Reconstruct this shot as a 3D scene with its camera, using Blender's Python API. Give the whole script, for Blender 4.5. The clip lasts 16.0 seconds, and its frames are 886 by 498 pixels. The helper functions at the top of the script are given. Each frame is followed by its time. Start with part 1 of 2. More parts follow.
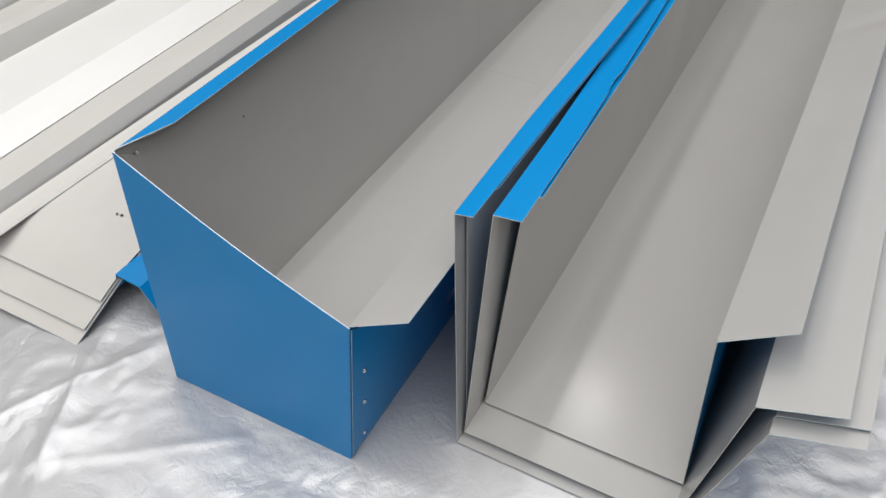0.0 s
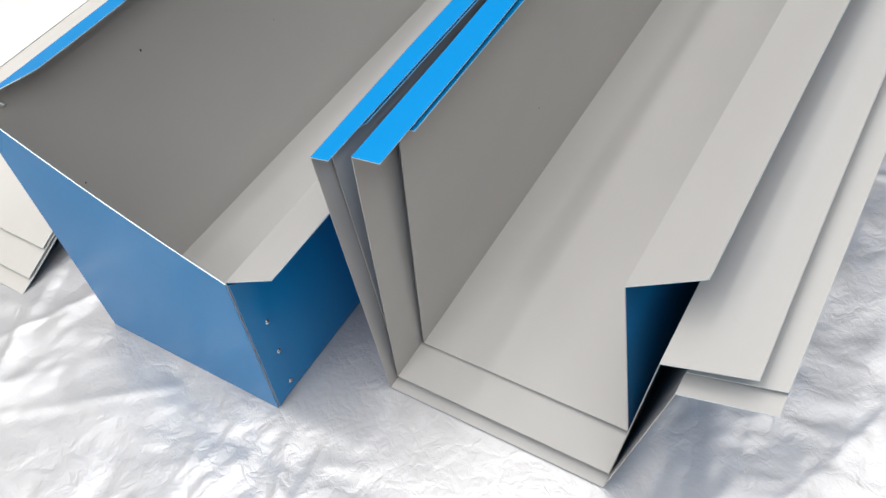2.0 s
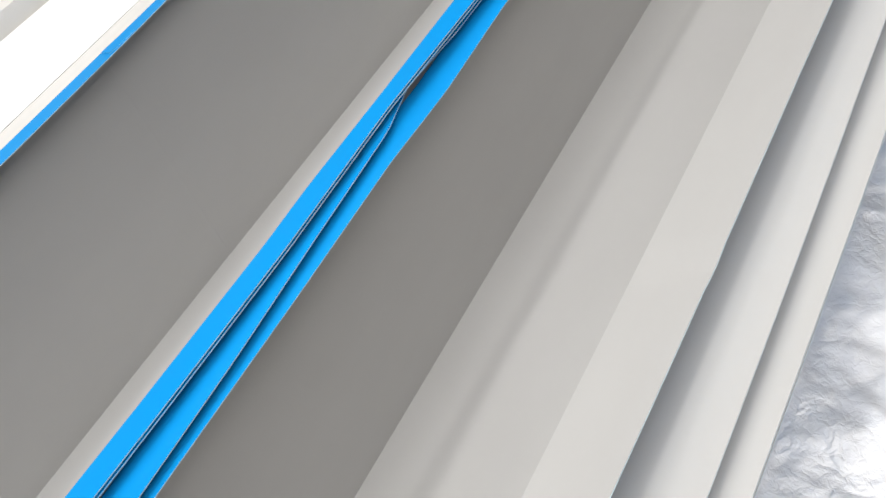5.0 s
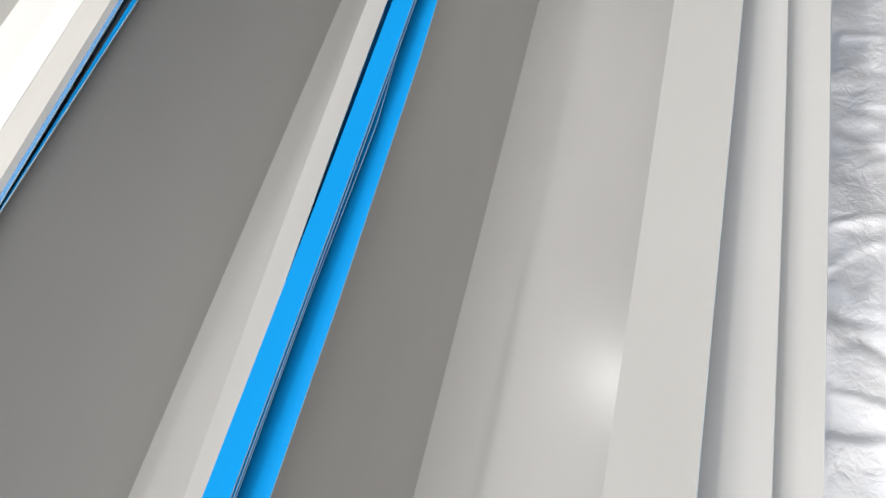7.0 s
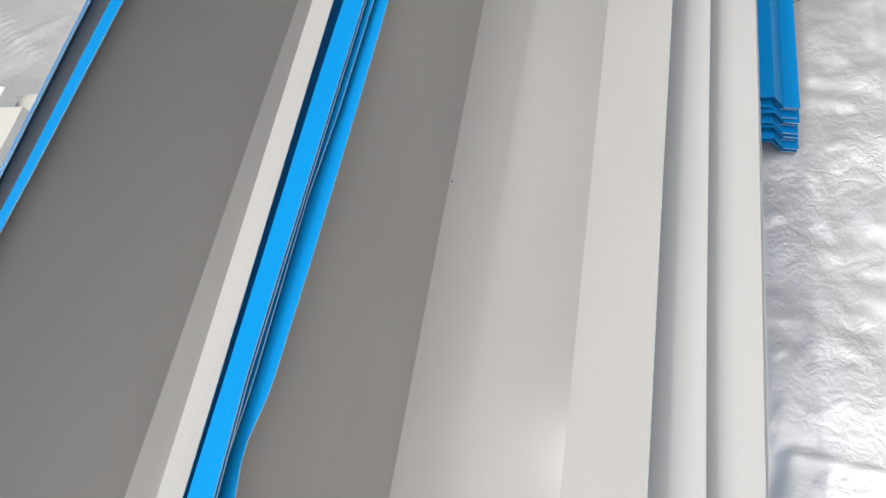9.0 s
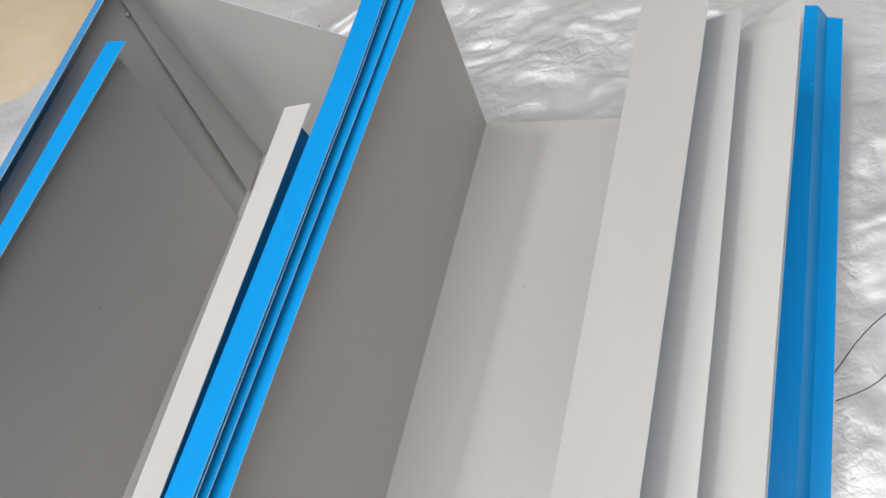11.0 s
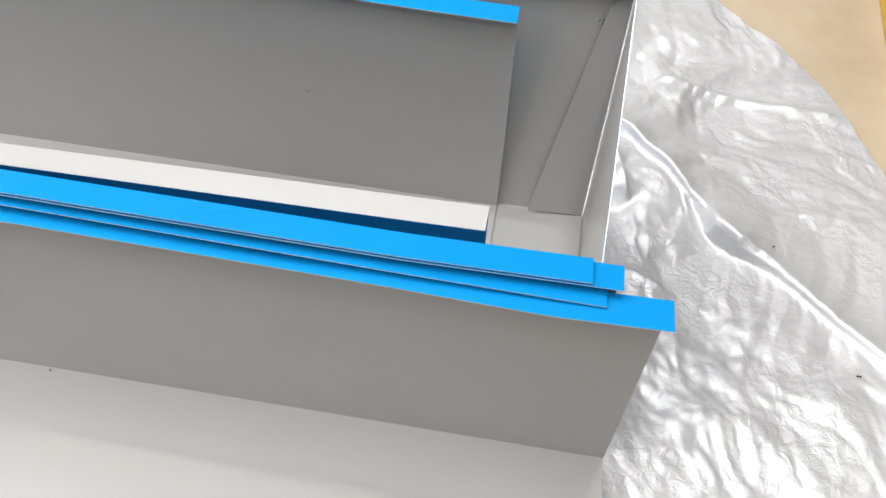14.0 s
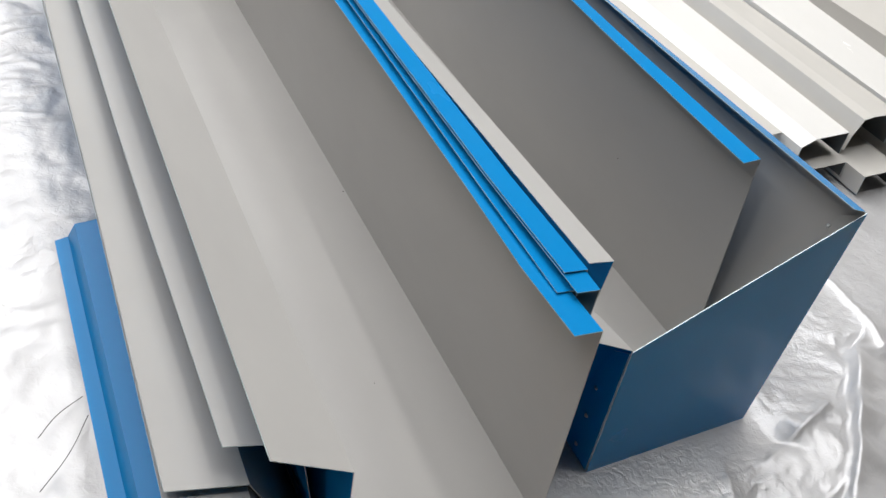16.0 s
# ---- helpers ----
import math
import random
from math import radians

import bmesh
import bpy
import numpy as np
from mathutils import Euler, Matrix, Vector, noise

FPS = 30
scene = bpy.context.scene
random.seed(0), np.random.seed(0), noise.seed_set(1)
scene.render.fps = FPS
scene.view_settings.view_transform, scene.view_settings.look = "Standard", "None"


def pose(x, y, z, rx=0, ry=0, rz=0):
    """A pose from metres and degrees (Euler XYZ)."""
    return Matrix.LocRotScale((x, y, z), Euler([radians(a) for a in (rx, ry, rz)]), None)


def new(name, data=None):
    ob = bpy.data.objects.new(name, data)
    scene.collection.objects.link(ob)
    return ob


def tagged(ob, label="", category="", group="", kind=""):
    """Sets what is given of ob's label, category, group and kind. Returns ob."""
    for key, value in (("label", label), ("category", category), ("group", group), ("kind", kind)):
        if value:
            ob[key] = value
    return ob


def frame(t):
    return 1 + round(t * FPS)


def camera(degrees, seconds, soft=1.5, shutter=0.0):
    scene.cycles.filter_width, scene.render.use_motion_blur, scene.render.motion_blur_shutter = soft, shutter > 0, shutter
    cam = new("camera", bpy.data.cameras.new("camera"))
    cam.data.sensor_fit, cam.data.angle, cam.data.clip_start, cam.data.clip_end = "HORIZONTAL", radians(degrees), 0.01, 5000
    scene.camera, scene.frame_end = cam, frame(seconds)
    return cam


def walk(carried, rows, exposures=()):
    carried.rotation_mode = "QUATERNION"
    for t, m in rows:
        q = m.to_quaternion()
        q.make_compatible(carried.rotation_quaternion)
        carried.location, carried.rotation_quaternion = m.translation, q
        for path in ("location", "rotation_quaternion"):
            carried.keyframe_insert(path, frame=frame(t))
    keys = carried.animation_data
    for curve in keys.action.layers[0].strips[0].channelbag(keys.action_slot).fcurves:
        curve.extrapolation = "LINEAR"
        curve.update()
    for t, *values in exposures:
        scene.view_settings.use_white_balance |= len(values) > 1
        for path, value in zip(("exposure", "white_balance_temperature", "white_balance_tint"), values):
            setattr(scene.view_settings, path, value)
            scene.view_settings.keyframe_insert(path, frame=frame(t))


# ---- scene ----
cam = camera(54.04, 16.0)
PATH = [
    (0, pose(0.5233, -0.7795, 1.3633, 48.105, -2.413, 26.981)),
    (0.5, pose(0.5132, -0.7473, 1.3452, 45.842, -0.653, 23.179)),
    (1, pose(0.5738, -0.6530, 1.3294, 43.836, 1.202, 23.150)),
    (1.5, pose(0.6880, -0.5481, 1.3029, 41.795, 3.160, 27.363)),
    (2, pose(0.7536, -0.4656, 1.3130, 40.606, 5.287, 30.478)),
    (2.5, pose(0.7716, -0.3235, 1.3366, 38.725, 6.656, 32.128)),
    (3, pose(0.7698, -0.0996, 1.3663, 37.171, 8.491, 34.274)),
    (3.5, pose(0.8262, 0.1074, 1.3884, 36.750, 11.165, 36.485)),
    (4, pose(0.9180, 0.3575, 1.3673, 37.179, 11.940, 36.837)),
    (4.5, pose(0.9142, 0.5331, 1.3170, 38.756, 11.729, 33.040)),
    (5, pose(0.8189, 0.7183, 1.3703, 39.020, 10.984, 28.964)),
    (7.5, pose(0.7008, 2.0024, 1.4236, 34.822, 15.606, 12.320)),
    (8, pose(0.7766, 2.2523, 1.4497, 34.472, 16.911, 12.558)),
    (8.5, pose(0.7903, 2.4682, 1.4504, 34.553, 16.918, 11.504)),
    (9, pose(0.7629, 2.7185, 1.4666, 33.855, 16.322, 9.564)),
    (9.5, pose(0.7947, 2.9911, 1.4650, 33.231, 16.951, 11.002)),
    (10, pose(0.8266, 3.2288, 1.4563, 33.308, 17.669, 12.039)),
    (12.5, pose(0.8223, 4.2031, 1.4377, 35.211, 10.686, 40.740)),
    (13, pose(0.8844, 4.3024, 1.4381, 36.498, 5.479, 60.932)),
    (13.5, pose(0.9218, 4.4365, 1.4343, 37.135, 1.585, 79.443)),
    (14, pose(0.8448, 4.6367, 1.4802, 37.019, -1.660, 99.425)),
    (14.5, pose(0.7911, 4.8472, 1.4874, 40.502, -5.471, 121.849)),
    (15, pose(0.7497, 5.1468, 1.5266, 44.107, -6.817, 141.780)),
    (15.5, pose(0.7771, 5.2802, 1.4765, 46.075, -7.836, 148.934)),
    (16, pose(0.8736, 5.5035, 1.4447, 48.679, -7.729, 155.021)),
]
EXPOSURES = [(0.0, -0.56), (0.9, -0.24), (2.0, -0.25), (3.0, -0.15), (4.5, -0.02), (7.5, -0.07), (10.0, 0.16), (12.5, 0.10), (13.4, 0.38), (14.4, 0.48), (15.2, -0.03), (16.0, -0.05)]
walk(cam, PATH, EXPOSURES)

# ---- light: a closed hall with round high-bay lamps, an added fill row and roof lights ----
world = bpy.data.worlds.new("hall_air")
world.use_nodes = True
world.node_tree.nodes["Background"].inputs[0].default_value = (0.8, 0.86, 0.95, 1)
world.node_tree.nodes["Background"].inputs[1].default_value = 0.008
scene.world = world


def area_lamp(name, place, size, power, colour, shape="DISK", size_y=None):
    data = bpy.data.lights.new(name, "AREA")
    data.shape, data.size, data.energy, data.color = shape, size, power, colour
    if size_y:
        data.size_y = size_y
    ob = new(name, data)
    ob.matrix_world = Matrix.Translation(place)
    return ob


LAMPS = [(lx, ly) for lx in (-0.62, 4.7) for ly in (-6.2, -2.8, 0.6, 5.2)]
for lx, ly in LAMPS:
    area_lamp("high_bay_and_fill_light", (lx, ly, 5.9), 0.22, 43, (1.0, 0.99, 0.975))
area_lamp("roof_light", (0.15, -0.9, 6.05), 7.6, 1060, (1.0, 0.99, 0.985), "RECTANGLE", 12.8)


# ---- materials ----
def material(name):
    m = bpy.data.materials.new(name)
    m.use_nodes = True
    return m, m.node_tree, m.node_tree.nodes["Principled BSDF"]


def node(tree, kind, **inputs):
    n = tree.nodes.new(kind)
    for key, value in inputs.items():
        n.inputs[key.replace("_", " ")].default_value = value
    return n


def noise_tex(tree, scale, detail=4.0, rough=0.55, stretch=(1, 1, 1)):
    co = tree.nodes.new("ShaderNodeTexCoord")
    mp = tree.nodes.new("ShaderNodeMapping")
    mp.inputs["Scale"].default_value = stretch
    tree.links.new(co.outputs["Object"], mp.inputs["Vector"])
    n = node(tree, "ShaderNodeTexNoise", Scale=scale, Detail=detail, Roughness=rough)
    tree.links.new(mp.outputs["Vector"], n.inputs["Vector"])
    return n


def ramp(tree, source, stops):
    r = tree.nodes.new("ShaderNodeValToRGB")
    els = r.color_ramp.elements
    while len(els) < len(stops):
        els.new(0.5)
    for el, (pos, col) in zip(els, stops):
        el.position, el.color = pos, (*col, 1) if len(col) == 3 else col
    tree.links.new(source, r.inputs["Fac"])
    return r


def bump(tree, bsdf, source, strength, distance):
    b = node(tree, "ShaderNodeBump", Strength=strength, Distance=distance)
    tree.links.new(source, b.inputs["Height"])
    tree.links.new(b.outputs["Normal"], bsdf.inputs["Normal"])
    return b


def coated(name, dark, light, rough, fine=0.05, spec=0.5, metal=0.0):
    """Coil-coated sheet steel: faint cloudy tone, fine orange-peel and rolling streaks."""
    m, t, b = material(name)
    cloud = noise_tex(t, 2.2, 5.0, 0.6, (1, 0.5, 1))
    tone = ramp(t, cloud.outputs["Fac"], [(0.3, dark), (0.7, light)])
    t.links.new(tone.outputs["Color"], b.inputs["Base Color"])
    smear = noise_tex(t, 5.0, 5.0, 0.6, (1, 0.4, 1))
    gloss = ramp(t, smear.outputs["Fac"], [(0.3, (rough - fine,) * 3), (0.75, (rough + fine,) * 3)])
    t.links.new(gloss.outputs["Color"], b.inputs["Roughness"])
    peel = noise_tex(t, 420.0, 2.0, 0.5)
    bump(t, b, peel.outputs["Fac"], 0.05, 0.0006)
    b.inputs["Metallic"].default_value = metal
    b.inputs["Specular IOR Level"].default_value = spec
    return m


GREY = coated("grey_coated_steel", (0.397, 0.391, 0.381), (0.435, 0.429, 0.418), 0.18, 0.010, spec=0.18)
BLUE = coated("blue_coated_steel", (0.003, 0.20, 0.50), (0.004, 0.22, 0.54), 0.24, spec=0.22)
CREAM = coated("cream_coated_steel", (0.53, 0.515, 0.485), (0.59, 0.575, 0.545), 0.24, 0.02, spec=0.6)
WHITE = coated("white_coated_steel", (0.68, 0.675, 0.655), (0.74, 0.735, 0.72), 0.26, 0.02)
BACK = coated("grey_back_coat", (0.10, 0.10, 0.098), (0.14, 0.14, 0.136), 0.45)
EDGE = coated("bare_cut_edge", (0.52, 0.66, 0.72), (0.64, 0.76, 0.80), 0.35, metal=0.3)
RIVET = coated("rivet_aluminium", (0.6, 0.62, 0.64), (0.75, 0.76, 0.77), 0.28, metal=1.0)
DARK = coated("dark_dirt", (0.02, 0.02, 0.02), (0.04, 0.035, 0.03), 0.7)


def tarp_material():
    """Aluminised film: pale sheen, soft undulation, sharp fine crinkles in patches."""
    m, t, b = material("silver_tarpaulin")
    big = noise_tex(t, 1.7, 6.0, 0.6)
    tone = ramp(t, big.outputs["Fac"], [(0.3, (0.52, 0.52, 0.53)), (0.7, (0.62, 0.62, 0.63))])
    t.links.new(tone.outputs["Color"], b.inputs["Base Color"])
    b.inputs["Metallic"].default_value = 0.38
    fine = noise_tex(t, 14.0, 7.0, 0.6)
    gloss = ramp(t, fine.outputs["Fac"], [(0.3, (0.37,) * 3), (0.7, (0.50,) * 3)])
    t.links.new(gloss.outputs["Color"], b.inputs["Roughness"])
    patch = ramp(t, noise_tex(t, 3.3, 3.0, 0.5).outputs["Fac"], [(0.38, (0.35,) * 3), (0.62, (1.0,) * 3)])
    normal = None
    for scale, strength, depth, stretch in ((7.0, 0.25, 0.020, (1, 1.15, 1)), (19.0, 0.55, 0.009, (1, 1.1, 1)), (55.0, 0.70, 0.0035, (1.1, 1, 1)), (140.0, 0.5, 0.0014, (1, 1, 1))):
        wave = noise_tex(t, scale, 2.0, 0.45, stretch)
        wave.inputs["Distortion"].default_value = 0.7
        fold = t.nodes.new("ShaderNodeMath")
        fold.operation = "SUBTRACT"
        fold.inputs[1].default_value = 0.5
        t.links.new(wave.outputs["Fac"], fold.inputs[0])
        crease = t.nodes.new("ShaderNodeMath")
        crease.operation = "ABSOLUTE"
        t.links.new(fold.outputs["Value"], crease.inputs[0])
        mask = t.nodes.new("ShaderNodeMath")
        mask.operation = "MULTIPLY"
        mask.inputs[1].default_value = strength
        t.links.new(patch.outputs["Color"], mask.inputs[0])
        relief = node(t, "ShaderNodeBump", Distance=depth)
        t.links.new(crease.outputs["Value"], relief.inputs["Height"])
        t.links.new(mask.outputs["Value"], relief.inputs["Strength"])
        if normal:
            t.links.new(normal, relief.inputs["Normal"])
        normal = relief.outputs["Normal"]
    t.links.new(normal, b.inputs["Normal"])
    return m


def floor_material():
    m, t, b = material("dusty_concrete")
    big = noise_tex(t, 1.3, 8.0, 0.65)
    tone = ramp(t, big.outputs["Fac"], [(0.3, (0.36, 0.28, 0.19)), (0.55, (0.45, 0.37, 0.26)), (0.75, (0.52, 0.46, 0.36))])
    t.links.new(tone.outputs["Color"], b.inputs["Base Color"])
    b.inputs["Roughness"].default_value = 0.7
    grit = noise_tex(t, 60.0, 6.0, 0.7)
    bump(t, b, grit.outputs["Fac"], 0.3, 0.002)
    return m


def painted(name, dark, light, worn, rough):
    m, t, b = material(name)
    n = noise_tex(t, 7.0, 8.0, 0.7)
    tone = ramp(t, n.outputs["Fac"], [(0.30, worn), (0.40, dark), (0.7, light)])
    t.links.new(tone.outputs["Color"], b.inputs["Base Color"])
    b.inputs["Roughness"].default_value = rough
    fine = noise_tex(t, 90.0, 5.0, 0.6)
    bump(t, b, fine.outputs["Fac"], 0.2, 0.001)
    return m


TARP = tarp_material()
CONCRETE = floor_material()
YELLOW = painted("worn_yellow_paint", (0.50, 0.30, 0.028), (0.60, 0.37, 0.045), (0.30, 0.19, 0.06), 0.45)
RUST = painted("brown_dirty_steel", (0.16, 0.12, 0.085), (0.22, 0.17, 0.12), (0.09, 0.06, 0.04), 0.65)
CEILING = painted("ceiling_bounce_grey", (0.26, 0.26, 0.26), (0.31, 0.31, 0.31), (0.22, 0.22, 0.22), 0.8)
PALE = painted("pale_reflector_wall", (0.60, 0.61, 0.63), (0.68, 0.69, 0.71), (0.5, 0.5, 0.5), 0.7)
LOW_BOUNCE = painted("low_bounce_wall", (0.10, 0.10, 0.10), (0.14, 0.14, 0.135), (0.08, 0.08, 0.08), 0.8)


# ---- helpers of this scene ----
def part(name, bm, mats, parent=None, label=""):
    """Links a bmesh as one mesh object, under a thing or a part."""
    me = bpy.data.meshes.new(name)
    bm.normal_update()
    bm.to_mesh(me)
    bm.free()
    for mt in mats if isinstance(mats, (list, tuple)) else [mats]:
        me.materials.append(mt)
    ob = new(name, me)
    if parent:
        ob.parent = parent
    if label:
        ob["label"] = label
    return ob


def thing(name, label, category, group="", kind="", at=(0, 0, 0)):
    ob = new(name)
    ob.empty_display_size = 0.1
    ob.location = at
    return tagged(ob, label, category, group, kind)


def box(bm, lo, hi, mat=0):
    v = [bm.verts.new((x, y, z)) for x in (lo[0], hi[0]) for y in (lo[1], hi[1]) for z in (lo[2], hi[2])]
    for q in ((0, 1, 3, 2), (4, 6, 7, 5), (0, 4, 5, 1), (2, 3, 7, 6), (0, 2, 6, 4), (1, 5, 7, 3)):
        bm.faces.new([v[i] for i in q]).material_index = mat
    return v


def smooth(x):
    x = max(0.0, min(1.0, x))
    return x * x * (3 - 2 * x)


def mitres(pts, th):
    """Inner offset of a bent profile, to the left of its run, mitred at the folds."""
    out = []
    for i, p in enumerate(pts):
        ns = []
        for a, b in ((i - 1, i), (i, i + 1)):
            if 0 <= a and b < len(pts):
                d = Vector(pts[b]) - Vector(pts[a])
                d.normalize()
                ns.append(Vector((-d.y, d.x)))
        n = sum(ns, Vector((0, 0)))
        n.normalize()
        out.append(Vector(p) + n * (th / max(0.3, n.dot(ns[0]))))
    return out


def bent_sheet(owner, names, near, far, y0, y1, outer, inner, th=0.0014, rows=48, seed=1.0, bow=None, skew=0.0, wave=0.0009, feather=False):
    """A folded sheet: one part for every flat between two folds; near and far are the profiles at its ends."""
    parts = []
    for k, nm in enumerate(names):
        width = (Vector(near[k]) - Vector(near[k + 1])).length
        cols = max(2, min(9, int(width / 0.045)))
        bm = bmesh.new()
        grid = []
        for r in range(rows + 1):
            u = r / rows
            prof = []
            for i in range(len(near)):
                p = Vector(near[i]).lerp(Vector(far[i]), u)
                if bow:
                    p = p + Vector(bow(i, y0 + u * (y1 - y0)))
                prof.append(p)
            ins = mitres(prof, th * min(1.0, 0.12 + u * 12) if feather else th)
            row = []
            for c in range(cols + 1):
                w = c / cols
                po, pi = prof[k].lerp(prof[k + 1], w), ins[k].lerp(ins[k + 1], w)
                y = y0 + u * (y1 - y0) + skew * max(0.0, po.x - prof[3].x) * u if skew else y0 + u * (y1 - y0)
                n = pi - po
                n.normalize()
                amp = wave * min(1.0, width / 0.2) * math.sin(math.pi * w)
                d = n * amp * (noise.noise((po.x * 3, y * 1.6, seed)) + 0.5 * noise.noise((po.x * 6 + po.y * 6, y * 4, seed + 3)))
                row.append([(po.x + d.x, y, po.y + d.y), (pi.x + d.x, y, pi.y + d.y)])
            grid.append(row)
        vo = [[bm.verts.new(c[0]) for c in row] for row in grid]
        vi = [[bm.verts.new(c[1]) for c in row] for row in grid]
        for r in range(rows):
            for c in range(cols):
                f1 = bm.faces.new((vo[r][c], vo[r][c + 1], vo[r + 1][c + 1], vo[r + 1][c]))
                f2 = bm.faces.new((vi[r][c], vi[r + 1][c], vi[r + 1][c + 1], vi[r][c + 1]))
                f2.material_index = 1
                f1.smooth = f2.smooth = True
        for r in (0, rows):
            for c in range(cols):
                q = (vo[r][c], vi[r][c], vi[r][c + 1], vo[r][c + 1])
                q = [bm.verts.new(v.co) for v in (q if r == 0 else q[::-1])]
                bm.faces.new(q).material_index = 2 if k in (0, len(names) - 1) else 1
        for c in (0, cols):
            if (k == 0 and c == 0) or (k == len(names) - 1 and c == cols):
                for r in range(rows):
                    q = (vo[r][c], vo[r + 1][c], vi[r + 1][c], vi[r][c])
                    q = [bm.verts.new(v.co) for v in (q if c == 0 else q[::-1])]
                    bm.faces.new(q).material_index = 2
        parts.append(part(nm, bm, [outer, inner, EDGE], owner))
    return parts


def rivet(parent, place, normal, size=0.0042):
    bm = bmesh.new()
    bmesh.ops.create_uvsphere(bm, u_segments=12, v_segments=6, radius=size)
    bmesh.ops.scale(bm, vec=(1, 1, 0.5), verts=bm.verts)
    bmesh.ops.create_cone(bm, cap_ends=True, segments=10, radius1=size * 0.45, radius2=size * 0.4, depth=size * 1.2)
    for f in bm.faces:
        f.smooth = True
    m = Matrix.Translation(place) @ Vector(normal).to_track_quat("Z", "Y").to_matrix().to_4x4()
    bmesh.ops.transform(bm, matrix=m, verts=bm.verts)
    return part("rivet", bm, RIVET, parent)


def smudge(parent, place, normal, size):
    """A tiny dark fleck on a sheet: stuck dirt, or a bit of pen mark."""
    bm = bmesh.new()
    bmesh.ops.create_circle(bm, cap_ends=True, segments=9, radius=size)
    for k, v in enumerate(bm.verts):
        v.co *= 0.45 + 0.55 * abs(noise.noise((k * 1.7, size * 900, place[1] * 5)))*1.6
    m = Matrix.Translation(place) @ Vector(normal).to_track_quat("Z", "Y").to_matrix().to_4x4()
    bmesh.ops.transform(bm, matrix=m, verts=bm.verts)
    return part("dirt_or_pen_fleck", bm, DARK, parent)


def plate(bm, corners, th, direction, mat_front=0, mat_back=1, mat_rim=2, bare_from=0):
    """A flat panel with thickness along direction; front faces away from it; its rim is bare metal from one corner on."""
    d = Vector(direction).normalized() * th
    a = [bm.verts.new(c) for c in corners]
    b = [bm.verts.new(Vector(c) + d) for c in corners]
    n = len(corners)
    f = bm.faces.new(a)
    f.material_index = mat_front
    g = bm.faces.new(b[::-1])
    g.material_index = mat_back
    for i in range(n):
        bm.faces.new((a[i], b[i], b[(i + 1) % n], a[(i + 1) % n])).material_index = mat_rim if i >= bare_from else mat_front
    bmesh.ops.recalc_face_normals(bm, faces=bm.faces)


# ---- setting ----
def flat(name, corners, mat, label, thick=0.05):
    bm = bmesh.new()
    n = (Vector(corners[1]) - Vector(corners[0])).cross(Vector(corners[2]) - Vector(corners[0]))
    plate(bm, corners, thick, -n, 0, 0, 0)
    ob = part(name, bm, mat)
    return tagged(ob, label, name.split("_")[0], kind="structure")


flat("floor", [(-9, -8, -0.02), (9, -8, -0.02), (9, 13, -0.02), (-9, 13, -0.02)], CONCRETE, "tan dusty concrete floor of the workshop hall")
flat("ceiling", [(-9, -8, 6.2), (-9, 13, 6.2), (9, 13, 6.2), (9, -8, 6.2)], CEILING, "plain grey hall ceiling with lamps")
flat("wall_west", [(-9, -8, -0.02), (-9, 13, -0.02), (-9, 13, 6.2), (-9, -8, 6.2)], PALE, "plain unseen hall wall closing the hall")
flat("wall_east", [(9, -8, -0.02), (9, -8, 6.2), (9, 13, 6.2), (9, 13, -0.02)], LOW_BOUNCE, "plain unseen hall wall closing the hall")
flat("wall_south", [(-9, -8, -0.02), (-9, -8, 6.2), (9, -8, 6.2), (9, -8, -0.02)], LOW_BOUNCE, "plain unseen hall wall closing the hall")
flat("wall_north", [(-9, 13, -0.02), (9, 13, -0.02), (9, 13, 6.2), (-9, 13, 6.2)], LOW_BOUNCE, "plain unseen hall wall closing the hall")

# big folds of the tarpaulin: start, end, half width, height
FOLDS = [((-0.83, 4.74), (-0.42, 5.15), 0.060, 0.066), ((-0.45, 5.10), (-0.07, 5.52), 0.050, 0.048), ((-0.60, 4.84), (-0.38, 4.90), 0.030, 0.030),
         ((-0.88, 4.95), (-0.85, 5.36), 0.030, 0.024), ((-0.90, 4.74), (-0.98, 4.40), 0.034, 0.030),
         ((-1.30, 4.40), (-1.75, 4.75), 0.040, 0.022), ((-1.15, 4.30), (-0.80, 4.52), 0.035, 0.018), ((-0.30, 4.84), (-0.22, 5.05), 0.022, 0.014),
         ((0.70, 1.20), (1.05, 0.75), 0.030, 0.022), ((0.72, 1.00), (1.15, 1.12), 0.030, 0.016), ((0.76, 1.95), (1.20, 2.02), 0.024, 0.014),
         ((0.78, 2.42), (1.15, 2.36), 0.022, 0.014), ((0.80, 2.75), (1.2, 2.86), 0.022, 0.012), ((0.84, 3.25), (1.15, 3.19), 0.020, 0.011),
         ((0.66, -0.10), (0.95, 0.55), 0.024, 0.014), ((0.30, -0.05), (0.55, -0.70), 0.020, 0.009), ((1.02, 3.30), (1.05, 4.60), 0.012, 0.008),
         ((-0.50, -0.25), (-0.62, 0.05), 0.040, 0.022), ((-0.20, -0.05), (-0.70, -0.45), 0.030, 0.011), ((-0.50, 0.02), (-0.75, -0.50), 0.022, 0.013),
         ((0.05, -0.03), (0.25, -0.50), 0.020, 0.009), ((0.10, 0.10), (0.14, -0.25), 0.016, 0.008)]
HEAPS = [(-0.58, 4.92, 0.15, 0.030), (-0.95, 4.70, 0.2, 0.025), (-0.62, -0.10, 0.14, 0.015)]
TABLE = np.random.default_rng(7).uniform(-1, 1, (64, 64))


def ease(v):
    v = np.clip(v, 0.0, 1.0)
    return v * v * (3 - 2 * v)


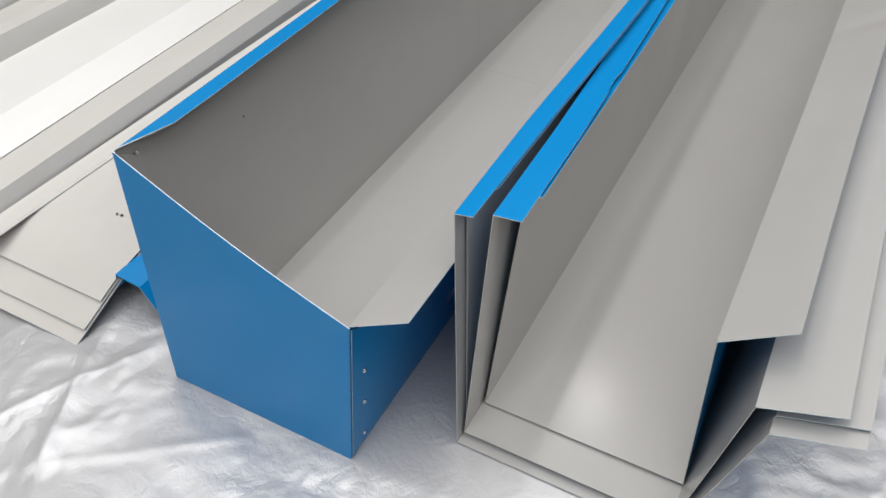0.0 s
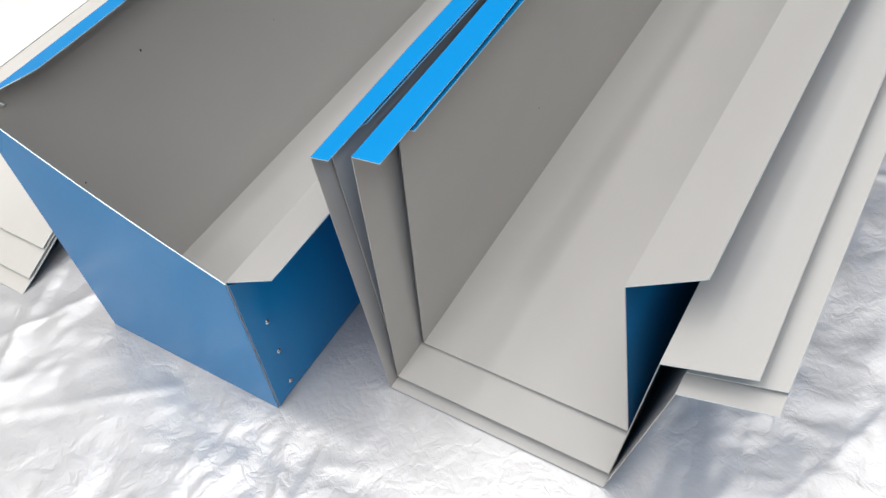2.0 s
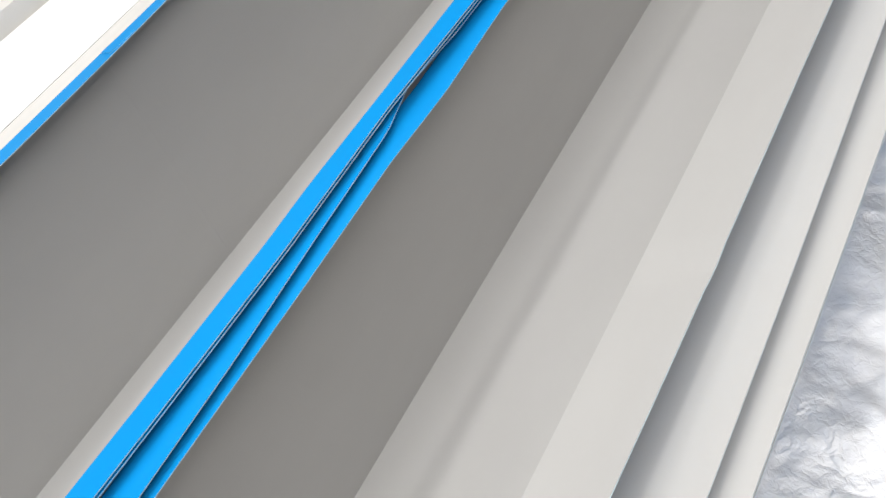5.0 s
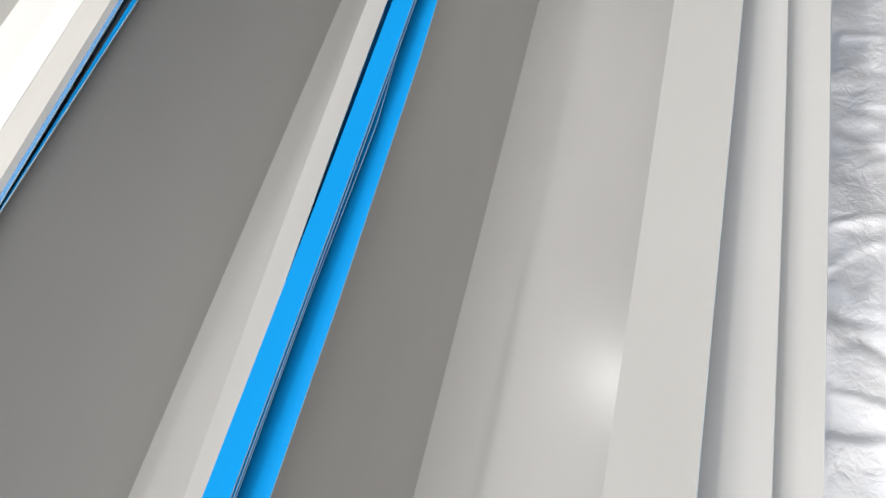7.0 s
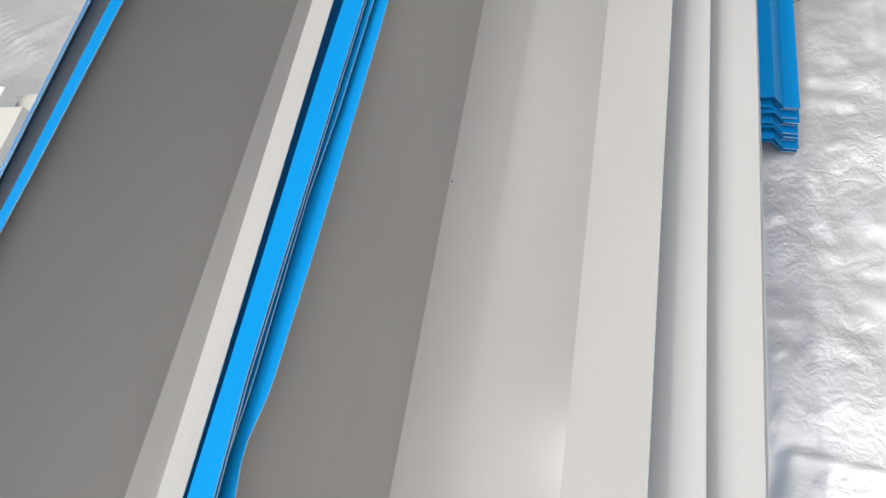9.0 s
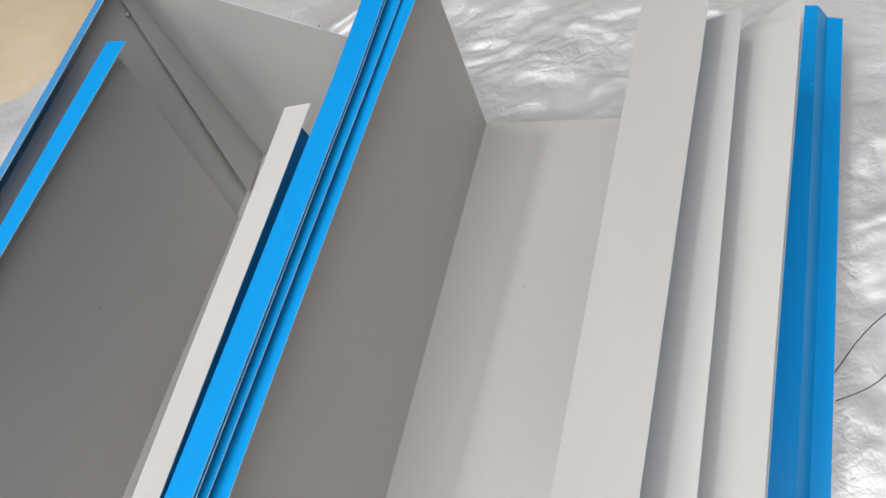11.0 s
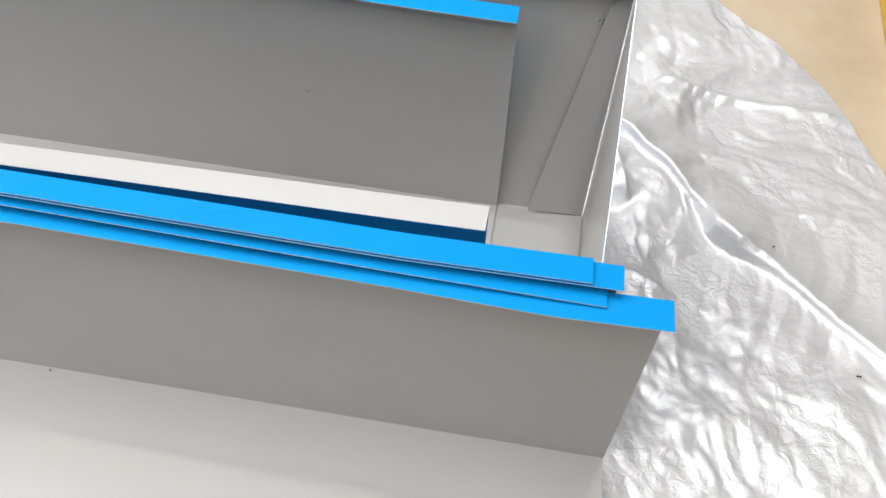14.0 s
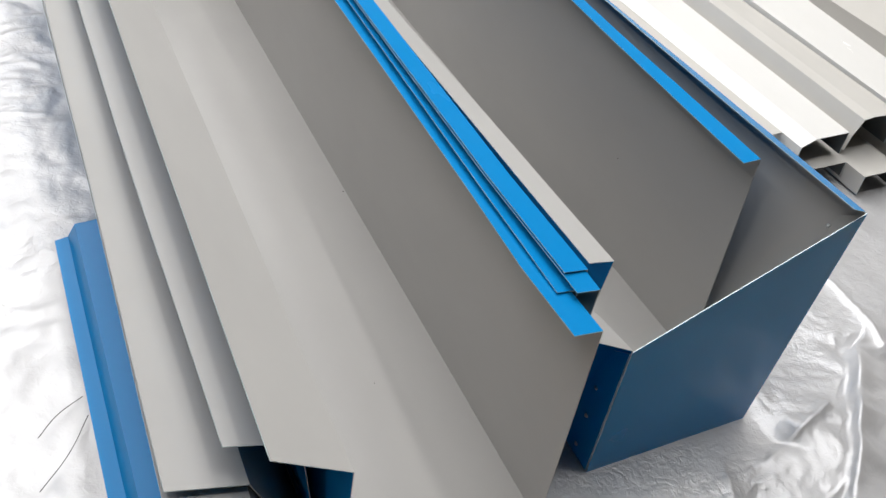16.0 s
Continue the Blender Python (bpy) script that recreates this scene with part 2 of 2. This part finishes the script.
def lattice(x, y, turn, shift, soft):
    """Random heights on a lattice, joined by flat facets with sharp creases, or softly."""
    c, q = math.cos(turn), math.sin(turn)
    u, v = x * c - y * q + shift, x * q + y * c + shift * 1.7
    i, j = np.floor(u).astype(int), np.floor(v).astype(int)
    f, g = u - i, v - j
    a, b = TABLE[i % 64, j % 64], TABLE[(i + 1) % 64, j % 64]
    d, e = TABLE[i % 64, (j + 1) % 64], TABLE[(i + 1) % 64, (j + 1) % 64]
    if soft:
        f, g = ease(f), ease(g)
        return (a * (1 - f) + b * f) * (1 - g) + (d * (1 - f) + e * f) * g
    return np.where(f > g, a + f * (b - a) + g * (e - b), a + g * (d - a) + f * (e - d))


def facets(x, y, turn, shift):
    """Creased facets whose folds run every way."""
    return 0.6 * (lattice(x, y, turn, shift, False) + lattice(x * 0.9, y * 0.9, turn + 1.25, shift + 5.3, False))


def tarp_height(x, y):
    x, y = np.asarray(x, float), np.asarray(y, float)
    qx = x + 0.10 * lattice(x * 3.1, y * 3.1, 0.3, 4.2, True) + 0.025 * lattice(x * 11, y * 11, 0.9, 1.2, True)
    qy = y + 0.10 * lattice(x * 3.1, y * 3.1, 1.1, 9.4, True) + 0.025 * lattice(x * 11, y * 11, 0.2, 7.2, True)
    calm = 1 - 0.15 * ease((-0.15 - x) / 0.3) * ease((y - 4.2) / 0.3)
    h = calm * (0.009 * facets(qx * 3.4, qy * 3.9, 0.2, 3.0) + 0.0085 * facets(qx * 8.5, qy * 9.5, 1.9, 11.0))
    h = h + (0.4 + 0.6 * calm) * (0.0046 * facets(qx * 20, qy * 22, 0.9, 23.0) + 0.0018 * facets(qx * 50, qy * 53, 2.6, 31.0))
    for k, ((ax, ay), (bx, by), w, top) in enumerate(FOLDS):
        dx, dy = bx - ax, by - ay
        run = math.hypot(dx, dy)
        t = np.clip(((x - ax) * dx + (y - ay) * dy) / run ** 2, 0, 1)
        off = np.hypot(x - ax - dx * t, y - ay - dy * t)
        side = (x - ax) * dy - (y - ay) * dx
        steep, gentle = (0.30, 1.5) if k < 2 else (1.0, 0.55)
        off = np.where(side > 0, off / (steep * w), off / (gentle * w)) * (1 + 0.12 * lattice(x * 9, y * 9, 0.4, 5.0, True))
        h = h + 0.62 * top * np.exp(-2.1 * (np.sqrt(off * off + 0.015) - 0.12)) * (1 - 0.35 * t) * (0.75 + 0.35 * lattice(x * 7, y * 7, 0.7, 2.0, True))
    bunch = np.exp(-(((x + 0.75) / 0.55) ** 2 + ((y - 4.90) / 0.30) ** 2))
    h = h + bunch * (0.034 * facets(qx * 5.0, qy * 5.5, 0.8, 17.0) + 0.016 * facets(qx * 13, qy * 14, 0.3, 41.0))
    for hx, hy, r, top in HEAPS:
        h = h + top * np.exp(-((x - hx) ** 2 + (y - hy) ** 2) / (r * r))
    load = np.minimum.reduce([ease((x + 0.50) / 0.07), ease((0.64 - x) / 0.07), ease((y + 0.06) / 0.08), ease((4.93 - y) / 0.08)])
    load = np.maximum(load, np.minimum.reduce([ease((x + 3.0) / 0.1), ease((-0.58 - x) / 0.08), ease((y + 0.05) / 0.08), ease((4.28 - y) / 0.08)]))
    load = np.maximum(load, np.minimum.reduce([ease((x - 0.72) / 0.06), ease((0.93 - x) / 0.06), ease((y - 3.78) / 0.08)]))
    return np.maximum(h * (1 - load), -0.010) - 0.006 + 0.0045 * load


def tarpaulin():
    nx, ny = 520, 1000
    x0, x1, y0, y1 = -3.2, 2.4, -2.6, 5.6
    xs = np.interp(np.arange(nx + 1), [0, 70, 320, 480, nx], [x0, -1.25, 0.15, 1.35, x1])
    vs = np.interp(np.arange(ny + 1), [0, 160, 300, 800, ny], [0.0, 0.22, 0.38, 0.895, 1.0])
    wob = np.array([0.03 * noise.noise((float(x) * 2.6, 0, 5.5)) for x in xs])
    edge = 5.53 - 0.10 * np.clip(xs + 0.2, 0.0, 2.0) - 0.30 * ease((-0.45 - xs) / 0.9) - 0.55 * ease((-0.9 - xs) / 1.1) + 0.6 * wob
    X = np.repeat(xs[None, :], ny + 1, 0)
    Y = y0 + (edge[None, :] - y0) * vs[:, None]
    H = tarp_height(X, Y)
    lean = np.zeros_like(X)  # the main fold hangs over to one side
    for (ax, ay), (bx, by), w, top in FOLDS[:2]:
        dx, dy = bx - ax, by - ay
        run = math.hypot(dx, dy)
        t = np.clip(((X - ax) * dx + (Y - ay) * dy) / run ** 2, 0, 1)
        lean = lean + top * np.exp(-(((X - ax - dx * t) ** 2 + (Y - ay - dy * t) ** 2) / (0.8 * w) ** 2))
    X, Y = X + 0.30 * lean, Y - 0.30 * lean
    co = np.stack([X, Y, H], -1).reshape(-1, 3)
    a = (np.arange(ny)[:, None] * (nx + 1) + np.arange(nx)[None, :]).reshape(-1)
    faces = np.stack([a, a + 1, a + nx + 2, a + nx + 1], -1)
    me = bpy.data.meshes.new("tarpaulin")
    me.from_pydata(co.tolist(), [], faces.tolist())
    me.polygons.foreach_set("use_smooth", [True] * len(faces))
    me.materials.append(TARP)
    ob = new("tarpaulin", me)
    return tagged(ob, "crumpled silver plastic tarpaulin spread on the concrete floor", "tarpaulin")


FILM = tarpaulin()
for fx, fy in ((-0.107, 5.344), (-0.383, 5.191), (-0.107, 5.349)):
    smudge(FILM, (fx, fy, float(tarp_height(fx, fy)) + 0.0015), (0, 0, 1), 0.004)

FLATS = ["lip", "back_wall", "base", "front_wall", "flange"]


# ---- the box gutter with end caps ----
def capped_gutter():
    g = thing("box_gutter", "blue sheet-metal box gutter, grey inside, with riveted end caps", "gutter", "folded gutters", at=(0, 0, 0))
    near = [(-0.380, 0.549), (-0.421, 0.541), (-0.402, 0.001), (0.0, 0.001), (0.008, 0.357), (0.112, 0.420)]
    far = [(-0.392, 0.594), (-0.429, 0.584), (-0.413, 0.001), (0.0, 0.001), (0.009, 0.366), (0.112, 0.426)]

    def bow(i, y):
        return (-0.012 * smooth((y - 1.2) / 1.0) * smooth((4.5 - y) / 0.8) - 0.034 * max(0.0, 1 - y / 0.11), 0.004 * smooth((y - 1.2) / 1.0)) if i == 0 else (0.0, 0.0) if i < 4 else (0.034 * push(y), -0.034 * push(y))

    def push(y):
        return smooth((y - 2.5) / 0.5) * smooth((4.74 - y) / 0.2)
    body = bent_sheet(g, FLATS, near, far, 0.004, 4.782, BLUE, GREY, seed=1.0, bow=bow)
    smudge(body[1], (-0.4035, 0.300, 0.443), (1, 0, 0), 0.004)
    smudge(body[1], (-0.4000, 0.62, 0.30), (1, 0, 0), 0.002)
    smudge(body[1], (-0.4110, 0.095, 0.30), (1, 0, 0), 0.003)
    for y, s, prof in ((0.0, -1, near), (4.786, 1, far)):
        bm = bmesh.new()
        c = [(prof[i][0] + dx, y, prof[i][1]) for i, dx in ((1, -0.001), (2, -0.001), (3, 0.001), (4, 0.001))]
        if s < 0:
            top = Vector(c[3]), Vector(c[0])
            c += [tuple(top[0].lerp(top[1], k / 8) - Vector((0, 0, 0.010 * math.sin(math.pi * k / 8)))) for k in range(1, 8)]
        plate(bm, c, 0.0015, (0, -s, 0), bare_from=3)
        cap = part("end_cap", bm, [BLUE, GREY, EDGE], g, "blue riveted end cap")
        # turned-in side flaps of the cap
        for i, j, dx in ((1, 2, 0.0035), (3, 4, 0.0022)):
            bm = bmesh.new()
            x0, z0, x1, z1 = prof[i][0] + dx, prof[i][1], prof[j][0] + dx, prof[j][1]
            a, b, b2 = (0.004, 0.052, 0.052) if s < 0 else (-0.004, -0.040, -0.125)
            up = 0.0 if s < 0 or i == 3 else 0.016
            lo, hi = (i, j) if prof[i][1] < prof[j][1] else (j, i)
            xl, xh, zl, zh = prof[lo][0] + dx, prof[hi][0] + dx, prof[lo][1] + 0.003, prof[hi][1] - 0.006
            plate(bm, [(xh, y + a, zh), (xl, y + a, zl), (xl + up, y + b2, zl + 0.012), (xh + up * 0.3, y + b, zh - 0.03)], 0.001, (1, 0, 0))
            part("flap", bm, [BLUE if dx < 0.003 else GREY, GREY if dx > 0.003 else BLUE, EDGE], cap)
            for z in ((0.035, 0.128, 0.213) if i == 3 else (0.06, 0.19, 0.33, 0.515)):
                u = (z - z0) / (z1 - z0)
                x = x0 + (x1 - x0) * u
                yy = y + (0.043 if s < 0 else -0.050)
                rivet(cap, (x + 0.0016, yy, z), (1, 0, 0), 0.005)
    return g


capped_gutter()


# ---- the shorter gutter laid inside it ----
def inner_gutter():
    g = thing("box_gutter", "grey-inside blue gutter without caps laid inside a capped gutter", "gutter", "folded gutters", at=(0, 0, 0))
    near = [(-0.392, 0.562), (-0.4214, 0.5556), (-0.4034, 0.0027), (-0.004, 0.0027), (-0.012, 0.364), (0.050, 0.405)]
    far = [(-0.304, 0.580), (-0.345, 0.582), (-0.402, 0.0045), (-0.030, 0.0045), (-0.068, 0.392), (-0.010, 0.402)]

    def bow(i, y):
        u = (y - 1.40) / (4.594 - 1.40)
        lift = smooth((y - 1.5) / 0.5) * smooth((4.5 - y) / 0.3)
        if i == 0:
            return (-0.026 * lift * (1 - u) + 0.004 * noise.noise((y * 2.3, 0.3, 7.0)) * lift, 0.012 * lift * (1 - u))
        if i == 1:
            return (-0.010 * lift * (1 - u) + 0.004 * noise.noise((y * 2.3, 0.3, 7.0)) * lift, 0.0)
        if i > 3:
            return (-0.014 * lift * smooth((u - 0.1) / 0.3) * (1 - u), 0.0)
        return (0.0, 0.0)
    body = bent_sheet(g, FLATS, near, far, 1.40, 4.594, BLUE, GREY, seed=5.0, bow=bow, feather=True)
    smudge(body[1], (-0.372, 4.2, 0.30), (1, 0, 0), 0.003)


inner_gutter()


# ---- the nest of four open gutters ----
def along(knots, y):
    """A value that runs straight from knot to knot along the gutter."""
    for (ya, va), (yb, vb) in zip(knots, knots[1:]):
        if y <= yb:
            return va + (vb - va) * max(0.0, (y - ya) / (yb - ya))
    return knots[-1][1]


def nested_gutter(near, far, y0, y1, seed, label, lip, width, height, dents=(), notch=None, skew=0.0, curl=0.0):
    """lip: the line of the lip's free edge; width: lip widths near, a metre on and far; height: lip heights near, in the middle and far."""
    g = thing("open_gutter", label, "gutter", "nested gutters")

    def bow(i, y):
        u = (y - y0) / (y1 - y0)
        dx = dz = 0.0
        if i < 2:
            p = Vector(near[i]).lerp(Vector(far[i]), u)
            z = along([(y0, height[0]), (y0 + 0.6, height[1]), (y1 - 0.5, height[1]), (y1, height[2])], y)
            edge = along(lip, y) + 0.73 * (z - 0.556)
            fold = edge - along([(y0, width[0]), (y0 + 1.0, width[1]), (y1, width[2])], y)
            if i == 0 and notch and abs(y - notch) < 0.03:
                edge -= 0.0035
            dx = (edge if i == 0 else max(fold, 0.118 + 0.003 * (seed - 11.0) + 0.016 * smooth(y / 1.5))) - p.x
            dz = z + (0.006 if i == 0 else 0.0) - p.y
        if i == 3:
            dz = curl * smooth((y - y1 + 0.30) / 0.30)
        if i == 5:
            dz = 0.005 * noise.noise((y * 0.9, seed, 4.0))
            dx = 0.005 * noise.noise((y * 1.1, seed, 8.0))
            for ky, kz, kw in dents:
                dz += kz * max(0.0, 1 - abs(y - ky) / kw)
        return (dx, dz)
    return bent_sheet(g, FLATS, near, far, y0, y1, BLUE, GREY, seed=seed, bow=bow, rows=170, skew=skew, wave=0.00025)


LIP_A = [(0.14, 0.157), (0.5, 0.158), (0.9, 0.163), (1.15, 0.164), (1.42, 0.157), (1.7, 0.164), (2.4, 0.168), (2.9, 0.167), (3.1, 0.161), (3.6, 0.168), (4.1, 0.175), (4.5, 0.180), (4.75, 0.176)]
LIP_B = [(0.15, 0.149), (0.196, 0.151), (0.204, 0.162)] + [(y, x + 0.0045) for y, x in LIP_A if y > 0.3]
LIP_C = [(0.156, 0.222), (0.4, 0.220), (0.8, 0.210), (1.0, 0.203), (1.2, 0.191), (1.39, 0.181), (1.48, 0.161), (1.62, 0.172), (2.2, 0.175), (2.5, 0.182), (2.71, 0.170), (2.85, 0.178),
         (2.96, 0.167), (3.1, 0.174), (3.4, 0.175), (3.56, 0.185), (4.05, 0.196), (4.5, 0.206), (4.77, 0.210)]
LIP_D = [(0.226, 0.230), (0.47, 0.228), (0.8, 0.227), (1.1, 0.223), (1.35, 0.217), (1.5, 0.222), (1.7, 0.215), (2.2, 0.219), (2.64, 0.216), (2.86, 0.210), (2.96, 0.197), (3.02, 0.190),
         (3.10, 0.204), (3.3, 0.211), (3.6, 0.217), (4.05, 0.223), (4.5, 0.231), (4.70, 0.237), (4.857, 0.232)]
nested_gutter([(0.154, 0.551), (0.116, 0.550), (0.155, 0.001), (0.560, 0.001), (0.640, 0.346), (0.760, 0.387)],
              [(0.167, 0.552), (0.127, 0.552), (0.146, 0.001), (0.560, 0.001), (0.690, 0.300), (0.810, 0.345)],
              0.128, 4.748, 11.0, "outermost blue gutter of the nest, grey inside, open ended", LIP_A, (0.036, 0.036, 0.045), (0.545, 0.567, 0.566), skew=0.45)
nested_gutter([(0.221, 0.566), (0.173, 0.550), (0.159, 0.007), (0.562, 0.007), (0.642, 0.354), (0.761, 0.395)],
              [(0.218, 0.571), (0.180, 0.566), (0.150, 0.007), (0.562, 0.007), (0.688, 0.318), (0.806, 0.362)],
              0.159, 4.789, 13.0, "second blue gutter of the nest, its lip close under another", LIP_B, (0.030, 0.038, 0.047), (0.541, 0.562, 0.561))
nested_gutter([(0.215, 0.549), (0.180, 0.541), (0.160, 0.013), (0.561, 0.015), (0.610, 0.368), (0.728, 0.413)],
              [(0.214, 0.570), (0.182, 0.567), (0.153, 0.013), (0.561, 0.013), (0.605, 0.357), (0.721, 0.402)],
              0.147, 4.770, 12.0, "third blue gutter of the nest, its lip kinked under another", LIP_C, (0.046, 0.046, 0.040), (0.551, 0.549, 0.5498), notch=0.60)
TOP = nested_gutter([(0.228, 0.558), (0.193, 0.546), (0.166, 0.0175), (0.560, 0.024), (0.529, 0.388), (0.632, 0.461)],
                    [(0.242, 0.578), (0.194, 0.573), (0.160, 0.019), (0.558, 0.019), (0.555, 0.378), (0.678, 0.466)],
                    0.226, 4.857, 14.0, "topmost blue gutter of the nest, grey inside with wide flange", LIP_D, (0.028, 0.055, 0.052), (0.543, 0.536, 0.550),
                    [(1.385, -0.012, 0.03)], curl=0.016)
smudge(TOP[1], (0.1785, 0.673, 0.226), (1, 0.0, 0), 0.0025)
smudge(TOP[2], (0.1690, 3.82, 0.0212), (0, 0, 1), 0.003)
smudge(TOP[2], (0.33, 4.45, 0.0215), (0, 0, 1), 0.0018)


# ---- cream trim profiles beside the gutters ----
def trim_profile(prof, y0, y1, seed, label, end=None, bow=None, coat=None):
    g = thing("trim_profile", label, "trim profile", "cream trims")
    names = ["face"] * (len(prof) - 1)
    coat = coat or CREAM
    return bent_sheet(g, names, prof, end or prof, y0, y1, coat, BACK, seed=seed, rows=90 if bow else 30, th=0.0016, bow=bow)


def lifted(i, y):
    """The flashing's front end slopes down to the tarpaulin."""
    return (0.0, 0.062 * (smooth((y + 0.10) / 0.30) - 0.30) / 0.70 * (1 - max(0.0, y) / 4.0))


CHANNEL = "cream folded steel channel trim lying in a stack"
SHEET = trim_profile([(-0.634, 0.036), (-0.962, 0.038)], 0.052, 4.0, 21.0, "wide cream coated flashing sheet on the tarpaulin", bow=lifted)
trim_profile([(-0.632, 0.029), (-0.962, 0.031)], -0.006, 4.0, 27.0, "cream flashing sheet lying under another on the tarpaulin", bow=lifted)
trim_profile([(-0.630, 0.021), (-0.960, 0.024)], -0.035, 4.0, 33.0, "cream flashing sheet lying under another on the tarpaulin", bow=lifted)
smudge(SHEET[0], (-0.745, 0.250, 0.0975), (0, 0, 1), 0.006)
smudge(SHEET[0], (-0.757, 0.247, 0.0975), (0, 0, 1), 0.005)
smudge(SHEET[0], (-0.690, 0.075, 0.0585), (0, -0.4, 1), 0.003)
trim_profile([(-0.914, 0.0405), (-0.918, 0.0445), (-0.966, 0.0455)], 0.03, 4.0, 35.0, "narrow cream strip lying on a wide flashing sheet", bow=lambda i, y: (0.0, 0.062 * (1 - y / 4.0)))
trim_profile([(-0.972, 0.004), (-0.970, 0.098), (-0.980, 0.145), (-1.064, 0.147), (-1.066, 0.004)], 0.05, 4.04, 22.0, "cream folded trim with a sloping shoulder beside a flashing",
             [(-1.020, 0.092), (-1.024, 0.100), (-1.032, 0.143), (-1.128, 0.1465), (-1.130, 0.1440)])
trim_profile([(-1.130, 0.002), (-1.127, 0.084), (-1.300, 0.084), (-1.304, 0.002)], 0.10, 4.148, 32.0, CHANNEL,
             [(-1.080, 0.026), (-1.078, 0.075), (-1.328, 0.078), (-1.330, 0.026)])
trim_profile([(-1.071, 0.088), (-1.072, 0.145), (-1.168, 0.175), (-1.360, 0.178), (-1.362, 0.088)], 0.03, 4.118, 23.0, "white folded channel trim lying in a stack",
             [(-1.134, 0.090), (-1.135, 0.143), (-1.185, 0.165), (-1.317, 0.168), (-1.319, 0.090)], coat=WHITE)
trim_profile([(-1.368, 0.091), (-1.370, 0.150), (-1.400, 0.222), (-1.440, 0.226), (-1.518, 0.212), (-1.522, 0.091)], 0.05, 4.110, 24.0, "cream folded ridge trim with sloping sides in a stack",
             [(-1.344, 0.092), (-1.350, 0.140), (-1.372, 0.198), (-1.410, 0.204), (-1.520, 0.200), (-1.524, 0.091)])
trim_profile([(-1.528, 0.122), (-1.528, 0.262), (-1.95, 0.268), (-1.95, 0.122)], 0.0, 4.150, 25.0, "wide cream channel trim with a flat white top",
             [(-1.530, 0.118), (-1.530, 0.206), (-1.730, 0.208), (-1.732, 0.118)], coat=WHITE)
trim_profile([(-1.545, 0.002), (-1.545, 0.118), (-1.95, 0.118), (-1.95, 0.002)], 0.1, 4.125, 26.0, CHANNEL,
             [(-1.560, 0.040), (-1.560, 0.108), (-1.790, 0.110), (-1.790, 0.040)])
trim_profile([(-1.340, 0.006), (-1.334, 0.074), (-1.492, 0.076), (-1.496, 0.006)], 0.2, 4.222, 28.0, "cream box trim protruding from the bottom of the stack")
trim_profile([(-2.02, 0.002), (-2.02, 0.15), (-2.3, 0.19), (-2.32, 0.002)], 0.0, 4.0, 29.0, CHANNEL)
trim_profile([(-2.36, 0.002), (-2.36, 0.10), (-2.8, 0.10), (-2.8, 0.002)], -0.1, 3.9, 31.0, CHANNEL)


# ---- stack of blue trapezoid trims ----
def blue_trim(i):
    g = thing("ridge_trim", "blue folded trapezoid trim lying in a stack", "trim profile", "stacked blue trims")
    z = 0.004 + i * 0.0098
    o = 0.004 * math.sin(i * 2.3)
    prof = [(0.874 + o, z), (0.846 + o, z + 0.006), (0.828 + o, z + 0.038), (0.776 + o, z + 0.042), (0.760 + o, z + 0.008), (0.740 + o, z + 0.004)]
    bent_sheet(g, ["edge", "slope", "top", "slope", "edge"], prof, prof, 3.868 + 0.0045 * i + 0.006 * math.sin(i * 4.1), 5.05, BLUE, BLUE, seed=30.0 + i, rows=20)


for i in range(10):
    blue_trim(i)


def blue_offcut():
    g = thing("angle_trim", "blue folded angle trim pushed under a cream flashing", "trim profile")
    prof = [(-0.520, 0.003), (-0.572, 0.078), (-0.635, 0.086), (-0.640, 0.045)]
    bent_sheet(g, ["leg", "top", "leg"], prof, prof, 0.105, 3.2, BLUE, BLUE, seed=41.0, rows=20)


blue_offcut()


# ---- yellow steel beam on the floor beyond the tarpaulin ----
def steel_beam():
    g = thing("steel_beam", "yellow painted steel beam with a brown web lying on the floor", "beam", at=(0, 5.5, 0))
    g.rotation_euler = (0, 0, math.radians(-2.6))
    for nm, lo, hi, mt in (("flange", (-3.2, -0.002, -0.02), (3.2, 0.082, 0.034), YELLOW), ("web", (-3.2, 0.082, -0.019), (3.2, 0.192, -0.002), RUST),
                           ("flange", (-3.2, 0.192, -0.02), (3.2, 0.272, 0.034), YELLOW)):
        bm = bmesh.new()
        box(bm, lo, hi)
        bmesh.ops.bevel(bm, geom=bm.edges[:], offset=0.005, segments=3, affect="EDGES")
        part(nm, bm, mt, g)
    for bx in (-0.34, 0.52, -1.5):
        bm = bmesh.new()
        bmesh.ops.create_cone(bm, cap_ends=True, segments=6, radius1=0.015, radius2=0.012, depth=0.010)
        bmesh.ops.transform(bm, matrix=pose(bx, 0.030, 0.037), verts=bm.verts)
        part("bolt", bm, YELLOW, g)


steel_beam()


# ---- loose black wires on the tarpaulin ----
def wire(a, b, sag):
    cu = bpy.data.curves.new("wire", "CURVE")
    cu.dimensions, cu.bevel_depth, cu.bevel_resolution = "3D", 0.0009, 2
    sp = cu.splines.new("BEZIER")
    sp.bezier_points.add(2)
    mid = ((a[0] + b[0]) / 2 + sag, (a[1] + b[1]) / 2 - sag, 0)
    for bp, (px, py, *_) in zip(sp.bezier_points, (a, mid, b)):
        bp.co = (px, py, max(0.006, float(tarp_height(px, py)) + 0.004))
        bp.handle_left_type = bp.handle_right_type = "AUTO"
    cu.materials.append(DARK)
    return tagged(new("wire", cu), "thin loose black wire lying on the silver tarpaulin", "wire", "loose wires")


wire((0.975, 4.36), (0.885, 4.285), 0.006)
wire((0.985, 4.48), (0.882, 4.335), -0.006)
